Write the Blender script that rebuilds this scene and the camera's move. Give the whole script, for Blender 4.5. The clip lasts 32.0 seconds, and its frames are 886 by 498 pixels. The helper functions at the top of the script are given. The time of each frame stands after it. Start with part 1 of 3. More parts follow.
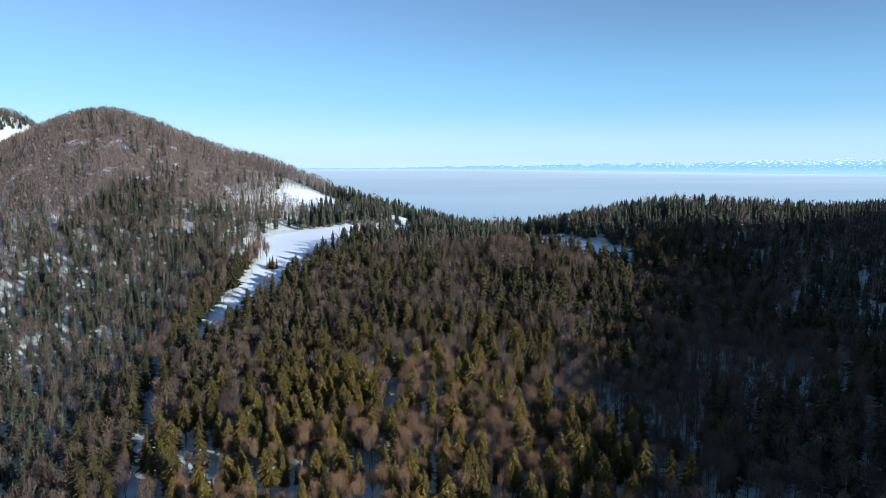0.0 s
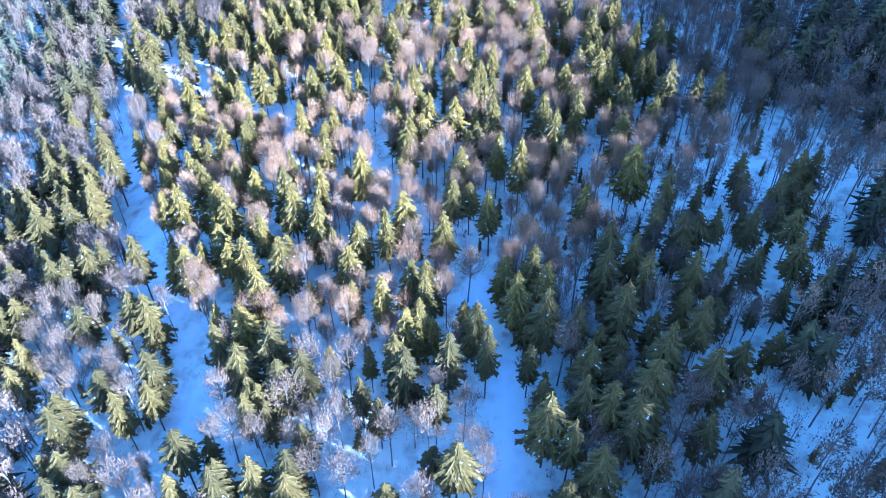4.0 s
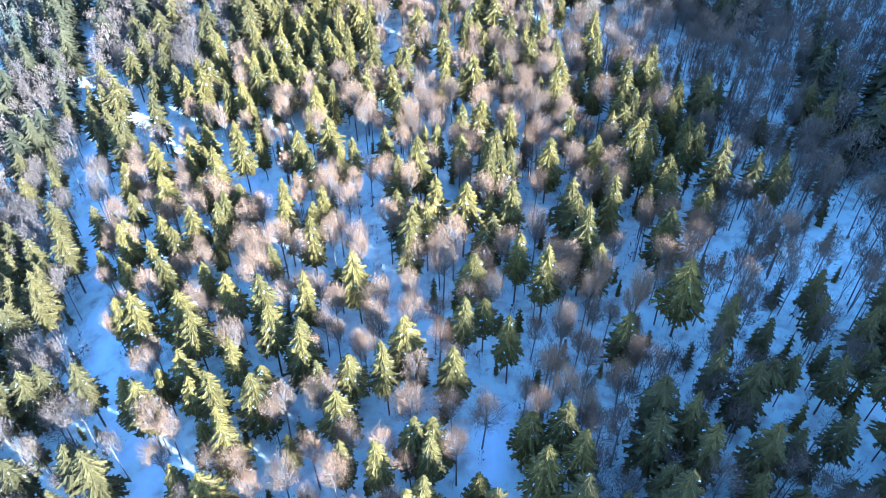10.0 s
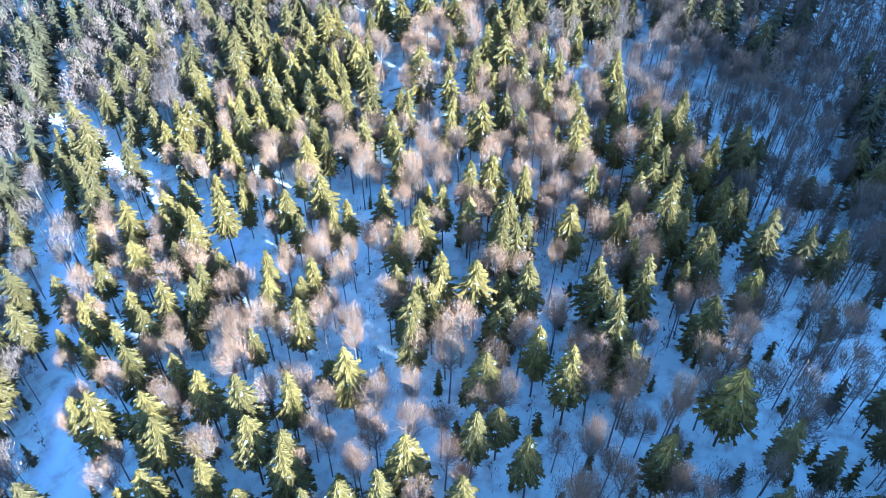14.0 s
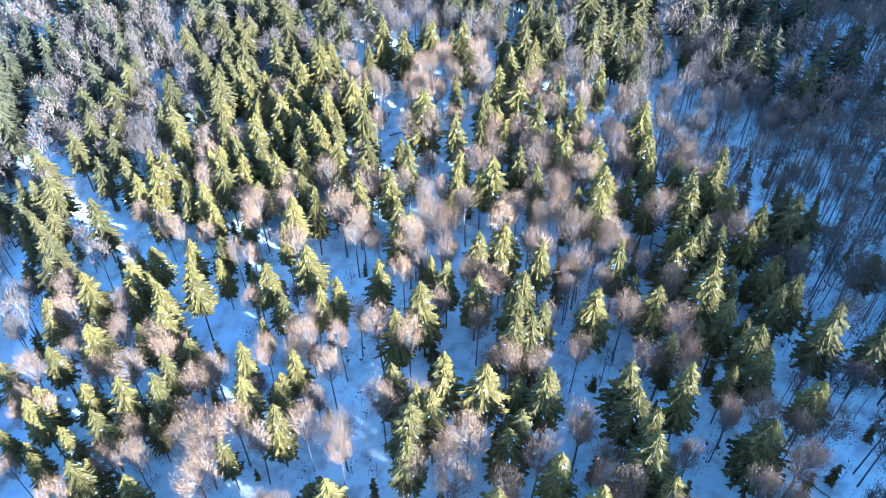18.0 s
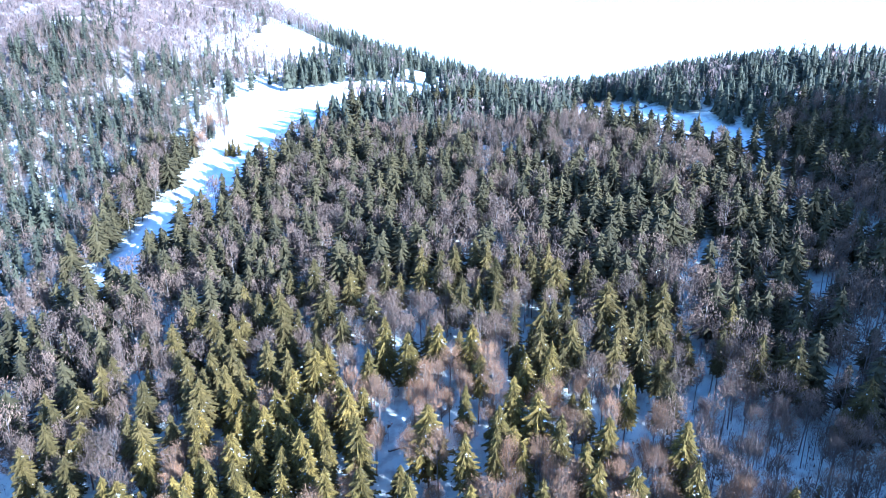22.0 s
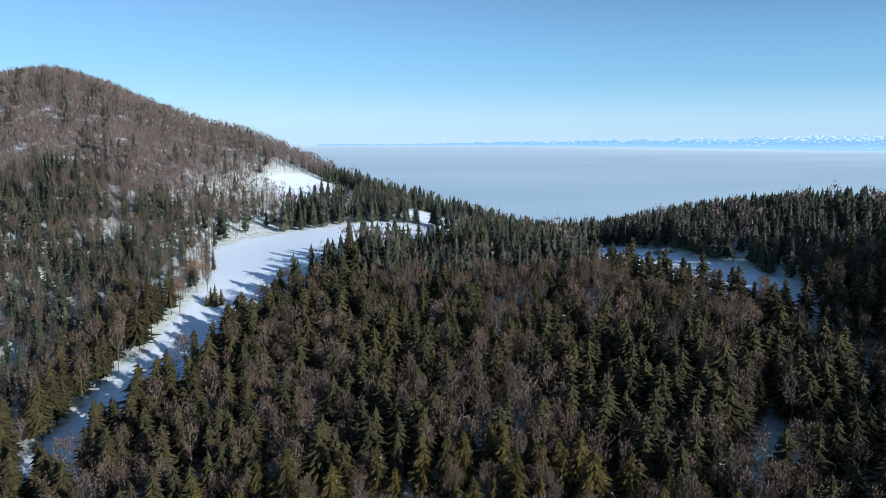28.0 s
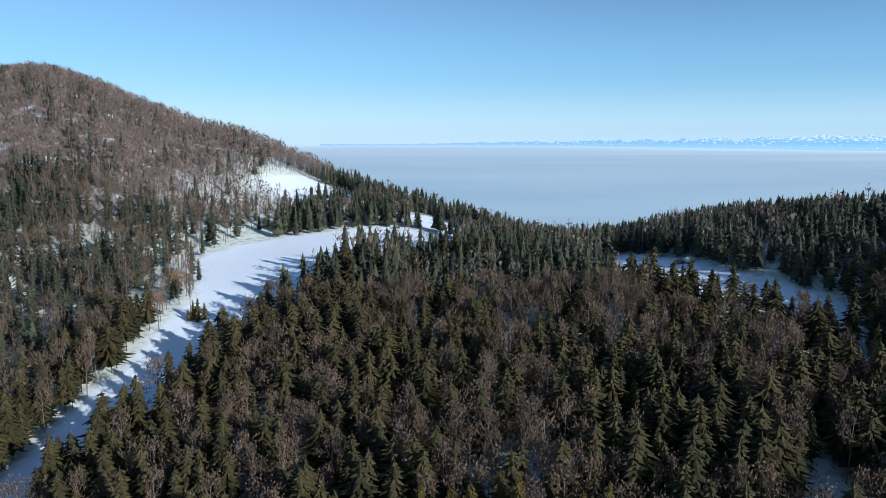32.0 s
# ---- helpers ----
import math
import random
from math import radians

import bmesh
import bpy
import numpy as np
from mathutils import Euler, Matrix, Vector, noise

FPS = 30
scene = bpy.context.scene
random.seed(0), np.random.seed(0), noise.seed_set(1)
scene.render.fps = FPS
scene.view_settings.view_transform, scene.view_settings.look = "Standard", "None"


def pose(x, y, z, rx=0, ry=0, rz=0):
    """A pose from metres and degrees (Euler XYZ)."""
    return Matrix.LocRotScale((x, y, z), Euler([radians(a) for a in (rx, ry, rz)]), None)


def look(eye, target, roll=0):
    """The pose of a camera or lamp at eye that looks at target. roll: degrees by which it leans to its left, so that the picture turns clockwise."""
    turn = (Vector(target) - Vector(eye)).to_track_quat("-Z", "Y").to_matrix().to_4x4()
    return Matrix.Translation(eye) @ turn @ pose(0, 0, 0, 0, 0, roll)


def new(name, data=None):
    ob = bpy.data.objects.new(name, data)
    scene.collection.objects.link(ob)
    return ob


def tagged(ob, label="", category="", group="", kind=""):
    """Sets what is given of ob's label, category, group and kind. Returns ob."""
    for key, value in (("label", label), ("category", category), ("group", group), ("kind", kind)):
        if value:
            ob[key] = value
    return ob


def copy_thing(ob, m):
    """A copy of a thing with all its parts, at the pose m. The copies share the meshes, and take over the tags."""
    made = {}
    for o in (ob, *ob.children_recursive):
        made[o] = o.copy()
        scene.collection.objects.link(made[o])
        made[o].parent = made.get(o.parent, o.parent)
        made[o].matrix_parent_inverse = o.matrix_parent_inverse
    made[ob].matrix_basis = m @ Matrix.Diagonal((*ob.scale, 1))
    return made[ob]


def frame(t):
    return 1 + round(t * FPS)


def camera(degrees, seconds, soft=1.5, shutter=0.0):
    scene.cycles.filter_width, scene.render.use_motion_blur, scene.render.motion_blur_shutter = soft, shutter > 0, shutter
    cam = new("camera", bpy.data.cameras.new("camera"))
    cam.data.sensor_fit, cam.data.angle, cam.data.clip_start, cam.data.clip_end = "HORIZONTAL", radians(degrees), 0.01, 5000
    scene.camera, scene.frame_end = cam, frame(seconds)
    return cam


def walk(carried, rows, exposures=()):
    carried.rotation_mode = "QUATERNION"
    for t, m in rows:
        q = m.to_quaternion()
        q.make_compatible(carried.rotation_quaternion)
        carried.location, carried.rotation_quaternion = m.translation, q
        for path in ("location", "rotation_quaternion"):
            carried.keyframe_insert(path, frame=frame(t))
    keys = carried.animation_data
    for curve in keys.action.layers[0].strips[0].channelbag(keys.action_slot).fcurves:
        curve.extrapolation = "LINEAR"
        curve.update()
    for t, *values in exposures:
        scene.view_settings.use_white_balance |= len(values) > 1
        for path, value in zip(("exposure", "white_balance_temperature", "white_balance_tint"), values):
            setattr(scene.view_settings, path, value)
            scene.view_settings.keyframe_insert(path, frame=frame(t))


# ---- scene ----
cam = camera(65.1, 32.0, soft=0.75)
# seconds, x, y, z, tilt, turn, lean
ROWS = [
    (0.0, -0.00, 0.00, 120.00, -7.15, 1.93, 0.02),
    (0.5, -0.19, 1.96, 119.92, -2.17, 2.01, -0.05),
    (1.0, -0.38, 3.98, 119.83, -0.56, 2.07, -0.08),
    (1.5, -0.58, 6.28, 119.77, -3.42, 2.12, -0.08),
    (2.0, -0.83, 8.92, 119.77, -10.35, 2.15, -0.07),
    (2.5, -1.12, 11.84, 119.84, -17.99, 2.17, -0.06),
    (3.0, -1.43, 14.90, 119.98, -25.75, 2.17, -0.08),
    (3.5, -1.71, 18.41, 120.20, -33.59, 2.14, -0.09),
    (4.0, -1.95, 21.94, 120.45, -40.63, 2.11, -0.08),
    (4.5, -2.18, 25.34, 120.73, -41.12, 2.12, -0.06),
    (6.5, -2.97, 38.09, 121.86, -41.38, 2.19, 0.05),
    (7.0, -3.18, 41.46, 122.14, -41.53, 2.22, 0.03),
    (7.5, -3.38, 44.72, 122.37, -41.64, 2.27, -0.03),
    (8.0, -3.58, 47.84, 122.54, -41.71, 2.32, -0.09),
    (8.5, -3.79, 50.80, 122.62, -41.71, 2.37, -0.11),
    (9.0, -4.02, 53.90, 122.63, -41.72, 2.42, -0.09),
    (9.5, -4.30, 57.14, 122.57, -41.74, 2.43, -0.05),
    (10.0, -4.61, 60.29, 122.47, -41.72, 2.43, -0.00),
    (10.5, -4.93, 63.34, 122.36, -41.70, 2.42, 0.04),
    (11.0, -5.26, 66.31, 122.26, -41.63, 2.41, 0.07),
    (11.5, -5.57, 69.40, 122.17, -41.61, 2.42, 0.11),
    (12.0, -5.84, 72.62, 122.10, -41.65, 2.42, 0.13),
    (12.5, -6.10, 75.87, 122.04, -41.68, 2.42, 0.14),
    (13.0, -6.36, 78.93, 121.97, -41.70, 2.43, 0.18),
    (13.5, -6.59, 81.79, 121.87, -41.67, 2.45, 0.19),
    (14.0, -6.79, 84.61, 121.74, -41.61, 2.48, 0.18),
    (14.5, -6.94, 87.51, 121.59, -41.54, 2.50, 0.11),
    (16.5, -7.27, 99.89, 120.80, -41.39, 2.90, 0.08),
    (17.0, -7.32, 102.93, 120.55, -41.33, 3.01, 0.07),
    (17.5, -7.36, 105.93, 120.29, -41.23, 3.12, 0.06),
    (18.0, -7.41, 108.89, 120.06, -41.28, 3.24, 0.04),
    (18.5, -7.49, 111.78, 119.86, -43.17, 3.35, 0.04),
    (19.0, -7.63, 115.00, 119.71, -44.57, 3.46, 0.01),
    (19.5, -7.81, 118.04, 119.60, -43.13, 3.54, -0.03),
    (20.0, -8.03, 120.90, 119.54, -39.29, 3.60, -0.06),
    (20.5, -8.27, 123.78, 119.50, -35.72, 3.64, -0.07),
    (21.0, -8.54, 126.54, 119.47, -30.58, 3.69, -0.09),
    (21.5, -8.81, 129.44, 119.44, -25.23, 3.74, -0.08),
    (22.0, -9.06, 132.50, 119.40, -19.96, 3.79, -0.08),
    (22.5, -9.27, 135.37, 119.36, -17.19, 3.82, -0.11),
    (23.0, -9.46, 138.38, 119.35, -15.82, 3.85, -0.12),
    (23.5, -9.68, 141.40, 119.35, -13.02, 3.89, -0.12),
    (24.0, -9.93, 144.33, 119.33, -10.01, 3.92, -0.10),
    (24.5, -10.17, 147.31, 119.30, -9.18, 3.96, -0.07),
    (25.0, -10.41, 150.22, 119.25, -9.08, 3.98, -0.05),
    (25.5, -10.65, 153.22, 119.23, -9.09, 4.02, -0.03),
    (27.5, -11.66, 165.40, 119.14, -9.09, 4.15, 0.05),
    (28.0, -11.88, 168.18, 119.08, -9.10, 4.18, 0.03),
    (28.5, -12.08, 170.78, 119.02, -9.09, 4.21, 0.02),
    (29.0, -12.27, 173.61, 118.95, -9.10, 4.24, 0.01),
    (29.5, -12.48, 176.63, 118.90, -9.10, 4.29, -0.00),
    (30.0, -12.68, 179.64, 118.88, -9.10, 4.31, 0.01),
    (30.5, -12.89, 182.53, 118.87, -9.09, 4.36, 0.01),
    (31.0, -13.10, 185.37, 118.86, -9.09, 4.40, 0.00),
    (31.5, -13.32, 188.57, 118.87, -9.11, 4.42, 0.02),
    (32.0, -13.57, 192.00, 118.90, -9.10, 4.47, 0.02),
]
# seconds, stops, white balance: the camera opens up and cools its picture while it looks down into the shaded wood
EXPOSURES = [
    (0.0, 0.32, 5050, 7), (0.5, 0.12, 4870, 3), (1.0, -0.04, 4770, 1), (2.0, 0.2, 4850, 5), (2.5, 1.0, 4230, 10), (3.0, 2.26, 3700, 23), (3.5, 2.93, 3730, 16), (4.0, 3.14, 3860, 11), (8.0, 3.21, 4070, 5), (11.0, 3.18, 4060, 5), (14.0, 3.09, 4050, 5),
    (19.0, 3.09, 4020, 5.5), (20.5, 3.02, 3960, 9), (21.5, 2.84, 3960, 10), (22.0, 2.46, 4160, 13), (22.5, 1.72, 4340, 17), (23.0, 1.07, 4560, 24), (23.5, 0.78, 4950, 17), (24.0, 0.51, 5150, 12), (24.7, 0.19, 5100, 6), (32.0, 0.14, 5040, 5.5)]
walk(cam, [(t, pose(x, y, z, 90 + tilt, 0, turn) @ pose(0, 0, 0, 0, 0, lean)) for t, x, y, z, tilt, turn, lean in ROWS], EXPOSURES)

# ---- sky and sun ----
SUN_UP, SUN_EAST, SUN_SOUTH = radians(19.5), 0.809, 0.588
world = bpy.data.worlds.new("world")
scene.world = world
world.use_nodes = True
wn = world.node_tree
sky = wn.nodes.new("ShaderNodeTexSky")
sky.sky_type = "NISHITA"
sky.sun_disc = False
sky.sun_elevation = SUN_UP
sky.sun_rotation = math.atan2(SUN_EAST, -SUN_SOUTH)
sky.altitude = 1200
sky.air_density, sky.dust_density, sky.ozone_density = 0.95, 0.7, 0.6
wn.links.new(sky.outputs[0], wn.nodes["Background"].inputs[0])
wn.nodes["Background"].inputs[1].default_value = 0.092
sun = new("sun", bpy.data.lights.new("sun", "SUN"))
sun.data.energy, sun.data.angle, sun.data.color = 5.0, radians(0.6), (1.0, 0.9, 0.77)
sun.matrix_world = look((0, 0, 0), (-SUN_EAST * math.cos(SUN_UP), SUN_SOUTH * math.cos(SUN_UP), -math.sin(SUN_UP)))


# ---- materials ----
def material(name, rough=0.8):
    m = bpy.data.materials.new(name)
    m.use_nodes = True
    b = m.node_tree.nodes["Principled BSDF"]
    b.inputs["Roughness"].default_value = rough
    b.inputs["Specular IOR Level"].default_value = 0.2
    return m, m.node_tree, b


def ramp_of(nt, source, stops, kind="LINEAR"):
    r = nt.nodes.new("ShaderNodeValToRGB")
    r.color_ramp.interpolation = kind
    els = r.color_ramp.elements
    while len(els) < len(stops):
        els.new(0.5)
    for e, (p, c) in zip(els, stops):
        e.position, e.color = p, (*c, 1)
    nt.links.new(source, r.inputs[0])
    return r.outputs[0]


def noise_of(nt, scale, detail=4.0, vector=None):
    n = nt.nodes.new("ShaderNodeTexNoise")
    n.inputs["Scale"].default_value, n.inputs["Detail"].default_value = scale, detail
    if vector is None:
        vector = nt.nodes.new("ShaderNodeNewGeometry").outputs["Position"]
    nt.links.new(vector, n.inputs["Vector"])
    return n.outputs["Fac"]


def mixed(nt, fac, a, b, kind="MIX"):
    m = nt.nodes.new("ShaderNodeMix")
    m.data_type, m.blend_type = "RGBA", kind
    for sock, v in ((m.inputs[0], fac), (m.inputs[6], a), (m.inputs[7], b)):
        if isinstance(v, (int, float)):
            sock.default_value = v
        elif isinstance(v, tuple):
            sock.default_value = (*v, 1)
        else:
            nt.links.new(v, sock)
    return m.outputs[2]


def leafy(name, low, high, island, snow=0.0):
    """Twigs and needles: a tone for each tree and a finer one within it; snow: how much still lies on the boughs."""
    m, nt, b = material(name, 0.75)
    if island:
        own = nt.nodes.new("ShaderNodeAttribute")
        own.attribute_name = "tone"
        pick = own.outputs["Fac"]
    else:
        pick = nt.nodes.new("ShaderNodeObjectInfo").outputs["Random"]
    c = mixed(nt, noise_of(nt, 0.13, 2.0), low, high)
    fine = ramp_of(nt, noise_of(nt, 2.2, 3.0), [(0.3, (0.72, 0.72, 0.72)), (0.7, (1.25, 1.25, 1.25))])
    tone = ramp_of(nt, pick, [(0.0, (0.7, 0.73, 0.77)), (1.0, (1.25, 1.22, 1.14))])
    c = mixed(nt, 1.0, mixed(nt, 1.0, c, fine, "MULTIPLY"), tone, "MULTIPLY")
    spray = ramp_of(nt, nt.nodes.new("ShaderNodeNewGeometry").outputs["Random Per Island"], [(0.0, (0.76, 0.76, 0.77)), (1.0, (1.2, 1.19, 1.16))] if island else [(0.0, (0.5, 0.5, 0.52)), (1.0, (1.4, 1.38, 1.3))])
    c = mixed(nt, 1.0, c, spray, "MULTIPLY")
    if snow:
        up = nt.nodes.new("ShaderNodeSeparateXYZ")
        nt.links.new(nt.nodes.new("ShaderNodeNewGeometry").outputs["True Normal"], up.inputs[0])
        flat = nt.nodes.new("ShaderNodeMath")
        flat.operation = "ABSOLUTE"
        nt.links.new(up.outputs["Z"], flat.inputs[0])
        lies = nt.nodes.new("ShaderNodeMath")
        lies.operation = "MULTIPLY"
        nt.links.new(flat.outputs[0], lies.inputs[0])
        nt.links.new(noise_of(nt, 0.9, 3.0), lies.inputs[1])
        c = mixed(nt, ramp_of(nt, lies.outputs[0], [(0.68 - snow, (0.0, 0.0, 0.0)), (0.71 - snow, (1.0, 1.0, 1.0))]), c, (0.82, 0.84, 0.87))
    nt.links.new(c, b.inputs["Base Color"])
    return m


NEEDLES = leafy("spruce_needles", (0.093, 0.0655, 0.0128), (0.149, 0.1055, 0.0215), False, 0.055)
TWIGS = leafy("beech_twigs", (0.2, 0.114, 0.06), (0.305, 0.18, 0.095), False)
# Copies for farther stands: shade between trees and bluish distance put into the colour.
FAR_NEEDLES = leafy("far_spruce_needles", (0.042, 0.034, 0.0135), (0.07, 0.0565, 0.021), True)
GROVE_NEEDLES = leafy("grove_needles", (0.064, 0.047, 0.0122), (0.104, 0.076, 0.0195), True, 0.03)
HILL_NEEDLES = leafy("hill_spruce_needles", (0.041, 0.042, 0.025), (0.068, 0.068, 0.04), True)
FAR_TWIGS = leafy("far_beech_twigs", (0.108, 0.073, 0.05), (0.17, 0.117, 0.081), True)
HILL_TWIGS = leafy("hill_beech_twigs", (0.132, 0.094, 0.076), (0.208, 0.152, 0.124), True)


def bark(name, low, high):
    m, nt, b = material(name, 0.9)
    nt.links.new(mixed(nt, noise_of(nt, 1.5, 4.0), low, high), b.inputs["Base Color"])
    return m


SPRUCE_BARK = bark("spruce_bark", (0.07, 0.05, 0.04), (0.14, 0.10, 0.08))
BEECH_BARK = bark("beech_bark", (0.12, 0.1, 0.083), (0.22, 0.188, 0.158))

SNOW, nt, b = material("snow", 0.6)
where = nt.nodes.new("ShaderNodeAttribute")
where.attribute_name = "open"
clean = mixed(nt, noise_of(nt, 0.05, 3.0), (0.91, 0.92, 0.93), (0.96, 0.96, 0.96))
# Leaf litter in brown; the snow around it is yellowed to counter blue skylight.
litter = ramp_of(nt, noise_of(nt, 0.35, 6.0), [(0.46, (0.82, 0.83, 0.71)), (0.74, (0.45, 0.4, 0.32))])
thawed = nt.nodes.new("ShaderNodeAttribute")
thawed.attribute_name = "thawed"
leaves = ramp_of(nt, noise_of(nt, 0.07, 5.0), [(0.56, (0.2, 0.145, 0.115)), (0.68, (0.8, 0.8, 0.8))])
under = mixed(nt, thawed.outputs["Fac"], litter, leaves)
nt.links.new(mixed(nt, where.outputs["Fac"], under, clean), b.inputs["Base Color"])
bump = nt.nodes.new("ShaderNodeBump")
bump.inputs["Strength"].default_value, bump.inputs["Distance"].default_value = 0.35, 0.5
nt.links.new(noise_of(nt, 0.6, 5.0), bump.inputs["Height"])
nt.links.new(bump.outputs[0], b.inputs["Normal"])


# ---- the lie of the land ----
def hill(x, y, cx, cy, height, along, across, turn=0.0):
    """A rounded hill; turn: degrees from the x axis to its long axis."""
    c, s = math.cos(radians(turn)), math.sin(radians(turn))
    u, v = (x - cx) * c + (y - cy) * s, (y - cy) * c - (x - cx) * s
    return height * np.exp(-((u / along) ** 2) - (v / across) ** 2)


def eased(v, stops):
    """A smooth profile through (place, height) stops."""
    p, h = np.array(stops, float).T
    return sum(np.interp(v + d, p, h) for d in (-36, -24, -12, 0, 12, 24, 36)) / 7


def ground_height(x, y):
    x, y = np.asarray(x, float), np.asarray(y, float)
    z = eased(y, [(-400, -40), (0, -12), (100, -0), (200, 8), (280, 24), (380, 46), (440, 59), (520, 63), (600, 61), (660, 59), (800, -11), (1100, -85), (1500, -330), (5000, -700)])
    z = z + eased(x, [(-170, -35), (-100, -12), (-20, 1), (60, 4), (120, 6)])
    z = z + hill(x, y, -430, 866, 198, 141, 339, 27)
    z = z + hill(x, y, -203, 787, 91, 88, 148, 39)
    z = z + hill(x, y, -670, 727, 136, 166, 396, -14)
    # the wooded flank that the flight passes over
    z = z + hill(x, y, -10, 150, 8, 180, 110)
    z = z + hill(x, y, 80, 130, 8, 55, 75)
    z = z + hill(x, y, -150, 280, 8, 60, 90)
    # the ridge to the east, behind which the sun stands
    z = z + hill(x, y, 223, 105, 90, 250, 86, 75)
    z = z + hill(x, y, 161, 484, 14, 85, 81, -8)
    z = z + hill(x, y, 35, 639, -16, 59, 99, 2)
    # unseen heights added out of view, to block the sun from the eastern slope
    z = z + hill(x, y, 204, 215, 17, 80, 47, 90)
    z = z + hill(x, y, 205, -20, 40, 70, 60, 90)
    z = z + hill(x, y, 480, 440, 150, 100, 100)
    z = z + hill(x, y, 315, 300, 80, 80, 75)
    # a low swell added to turn the meadow's snow towards the sun
    z = z + hill(x, y, -152, 430, 5, 75, 32, 90)
    z = z + hill(x, y, -920, 1400, 502, 260, 260)
    return z


def inside(x, y, ring):
    """Which points lie inside a ring of corners."""
    x, y = np.asarray(x, float), np.asarray(y, float)
    hit = np.zeros(x.shape, bool)
    for (ax, ay), (bx, by) in zip(ring, ring[1:] + ring[:1]):
        cross = (ay > y) != (by > y)
        hit ^= cross & (x < (bx - ax) * (y - ay) / ((by - ay) or 1e-9) + ax)
    return hit


MEADOW = [(-147, 336), (-145, 346), (-141, 366), (-139, 381), (-137, 396), (-137, 423), (-134, 437), (-139, 473), (-154, 500), (-156, 522), (-147, 548), (-132, 564), (-108, 578), (-81, 592), (-52, 588), (-34, 572), (-30, 545), (-44, 510), (-72, 494), (-80, 470), (-88, 443), (-98, 416), (-105, 400), (-107, 384), (-113, 366), (-119, 350), (-123, 336), (-127, 322)]
UPPER_MEADOW = [(-177, 655), (-172, 676), (-157, 694), (-120, 676), (-108, 658), (-136, 630), (-162, 634)]
RIGHT_CLEARING = [(44, 522), (58, 498), (69, 473), (79, 454), (89, 440), (99, 426), (103, 409), (96, 400), (84, 414), (70, 428), (58, 442), (46, 462), (36, 484), (32, 506)]
SIDE_CLEARING = [(-72, 625), (-52, 645), (-36, 622), (-14, 590), (-20, 560), (-40, 585), (-60, 600)]
CLEARINGS = [MEADOW, UPPER_MEADOW, RIGHT_CLEARING, SIDE_CLEARING]


# snowy lanes through the wood: half width and corners
LANES = [(1.9, [(-54, 86), (-55, 101), (-62, 125), (-72, 140), (-84, 157), (-98, 186), (-110, 215), (-124, 250), (-138, 295), (-141, 332)]),
         (1.6, [(-111, 248), (-96, 235), (-84, 225), (-68, 212), (-53, 198), (-46, 190)]),
         (0.4, [(-29, 200), (-28, 225), (-28, 250), (-29, 282)]),
         (2.0, [(2, 137), (4, 120), (7, 102), (9, 84)])]


def in_lane(x, y, room=0.0):
    """Which points lie on a lane, or within some room of it."""
    x, y = np.asarray(x, float), np.asarray(y, float)
    hit = np.zeros(x.shape, bool)
    for half, bends in LANES:
        for (ax, ay), (bx, by) in zip(bends, bends[1:]):
            k = np.clip(((x - ax) * (bx - ax) + (y - ay) * (by - ay)) / ((bx - ax) ** 2 + (by - ay) ** 2), 0, 1)
            hit |= np.hypot(x - ax - k * (bx - ax), y - ay - k * (by - ay)) < half + room
    return hit


def in_open(x, y):
    return np.any([inside(x, y, ring) for ring in CLEARINGS], axis=0)


def mesh_from(name, verts, faces, mat, smooth=False):
    me = bpy.data.meshes.new(name)
    verts, faces = np.asarray(verts, np.float32), np.asarray(faces, np.int32)
    me.vertices.add(len(verts))
    me.vertices.foreach_set("co", verts.ravel())
    k = faces.shape[1]
    me.loops.add(faces.size)
    me.loops.foreach_set("vertex_index", faces.ravel())
    me.polygons.add(len(faces))
    me.polygons.foreach_set("loop_start", np.arange(0, faces.size, k, dtype=np.int32))
    me.polygons.foreach_set("loop_total", np.full(len(faces), k, np.int32))
    me.polygons.foreach_set("use_smooth", np.full(len(faces), smooth, bool))
    me.materials.append(mat)
    me.update(calc_edges=True)
    return me


def grid_faces(nu, nv):
    i = (np.arange(nu - 1)[:, None] * nv + np.arange(nv - 1)[None, :]).ravel()
    return np.stack([i, i + nv, i + nv + 1, i + 1], 1)


def stretched(n, centre, near, far):
    """Places along an axis: close together round the centre, wide apart far off."""
    u = np.linspace(-1, 1, n)
    return centre + near * u + (far - near) * np.sign(u) * np.abs(u) ** 5


gx, gy = np.meshgrid(stretched(300, -60, 800, 4300), stretched(300, 430, 900, 4300), indexing="ij")
gz = ground_height(gx, gy)
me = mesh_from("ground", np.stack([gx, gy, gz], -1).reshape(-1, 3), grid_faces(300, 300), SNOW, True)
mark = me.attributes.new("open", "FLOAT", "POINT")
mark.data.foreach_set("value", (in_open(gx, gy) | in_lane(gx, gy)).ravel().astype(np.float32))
mark = me.attributes.new("thawed", "FLOAT", "POINT")
mark.data.foreach_set("value", (np.clip((gz - 55) / 35, 0, 1) * np.clip((-190 - gx) / 30, 0, 1) * (gy < 1150)).ravel().astype(np.float32))
ground = tagged(new("ground", me), "snow-covered hillside with brown leaf litter under the trees", "ground", kind="structure")


# ---- distance: the sea of fog and the far snow mountains ----
# Emission only: a backdrop's brightness comes from its painted colour, not the sun.
def glow(name):
    m = bpy.data.materials.new(name)
    m.use_nodes = True
    n = m.node_tree
    n.nodes.remove(n.nodes["Principled BSDF"])
    e = n.nodes.new("ShaderNodeEmission")
    e.inputs[1].default_value = 0.9
    n.links.new(e.outputs[0], n.nodes["Material Output"].inputs[0])
    return m, n, e


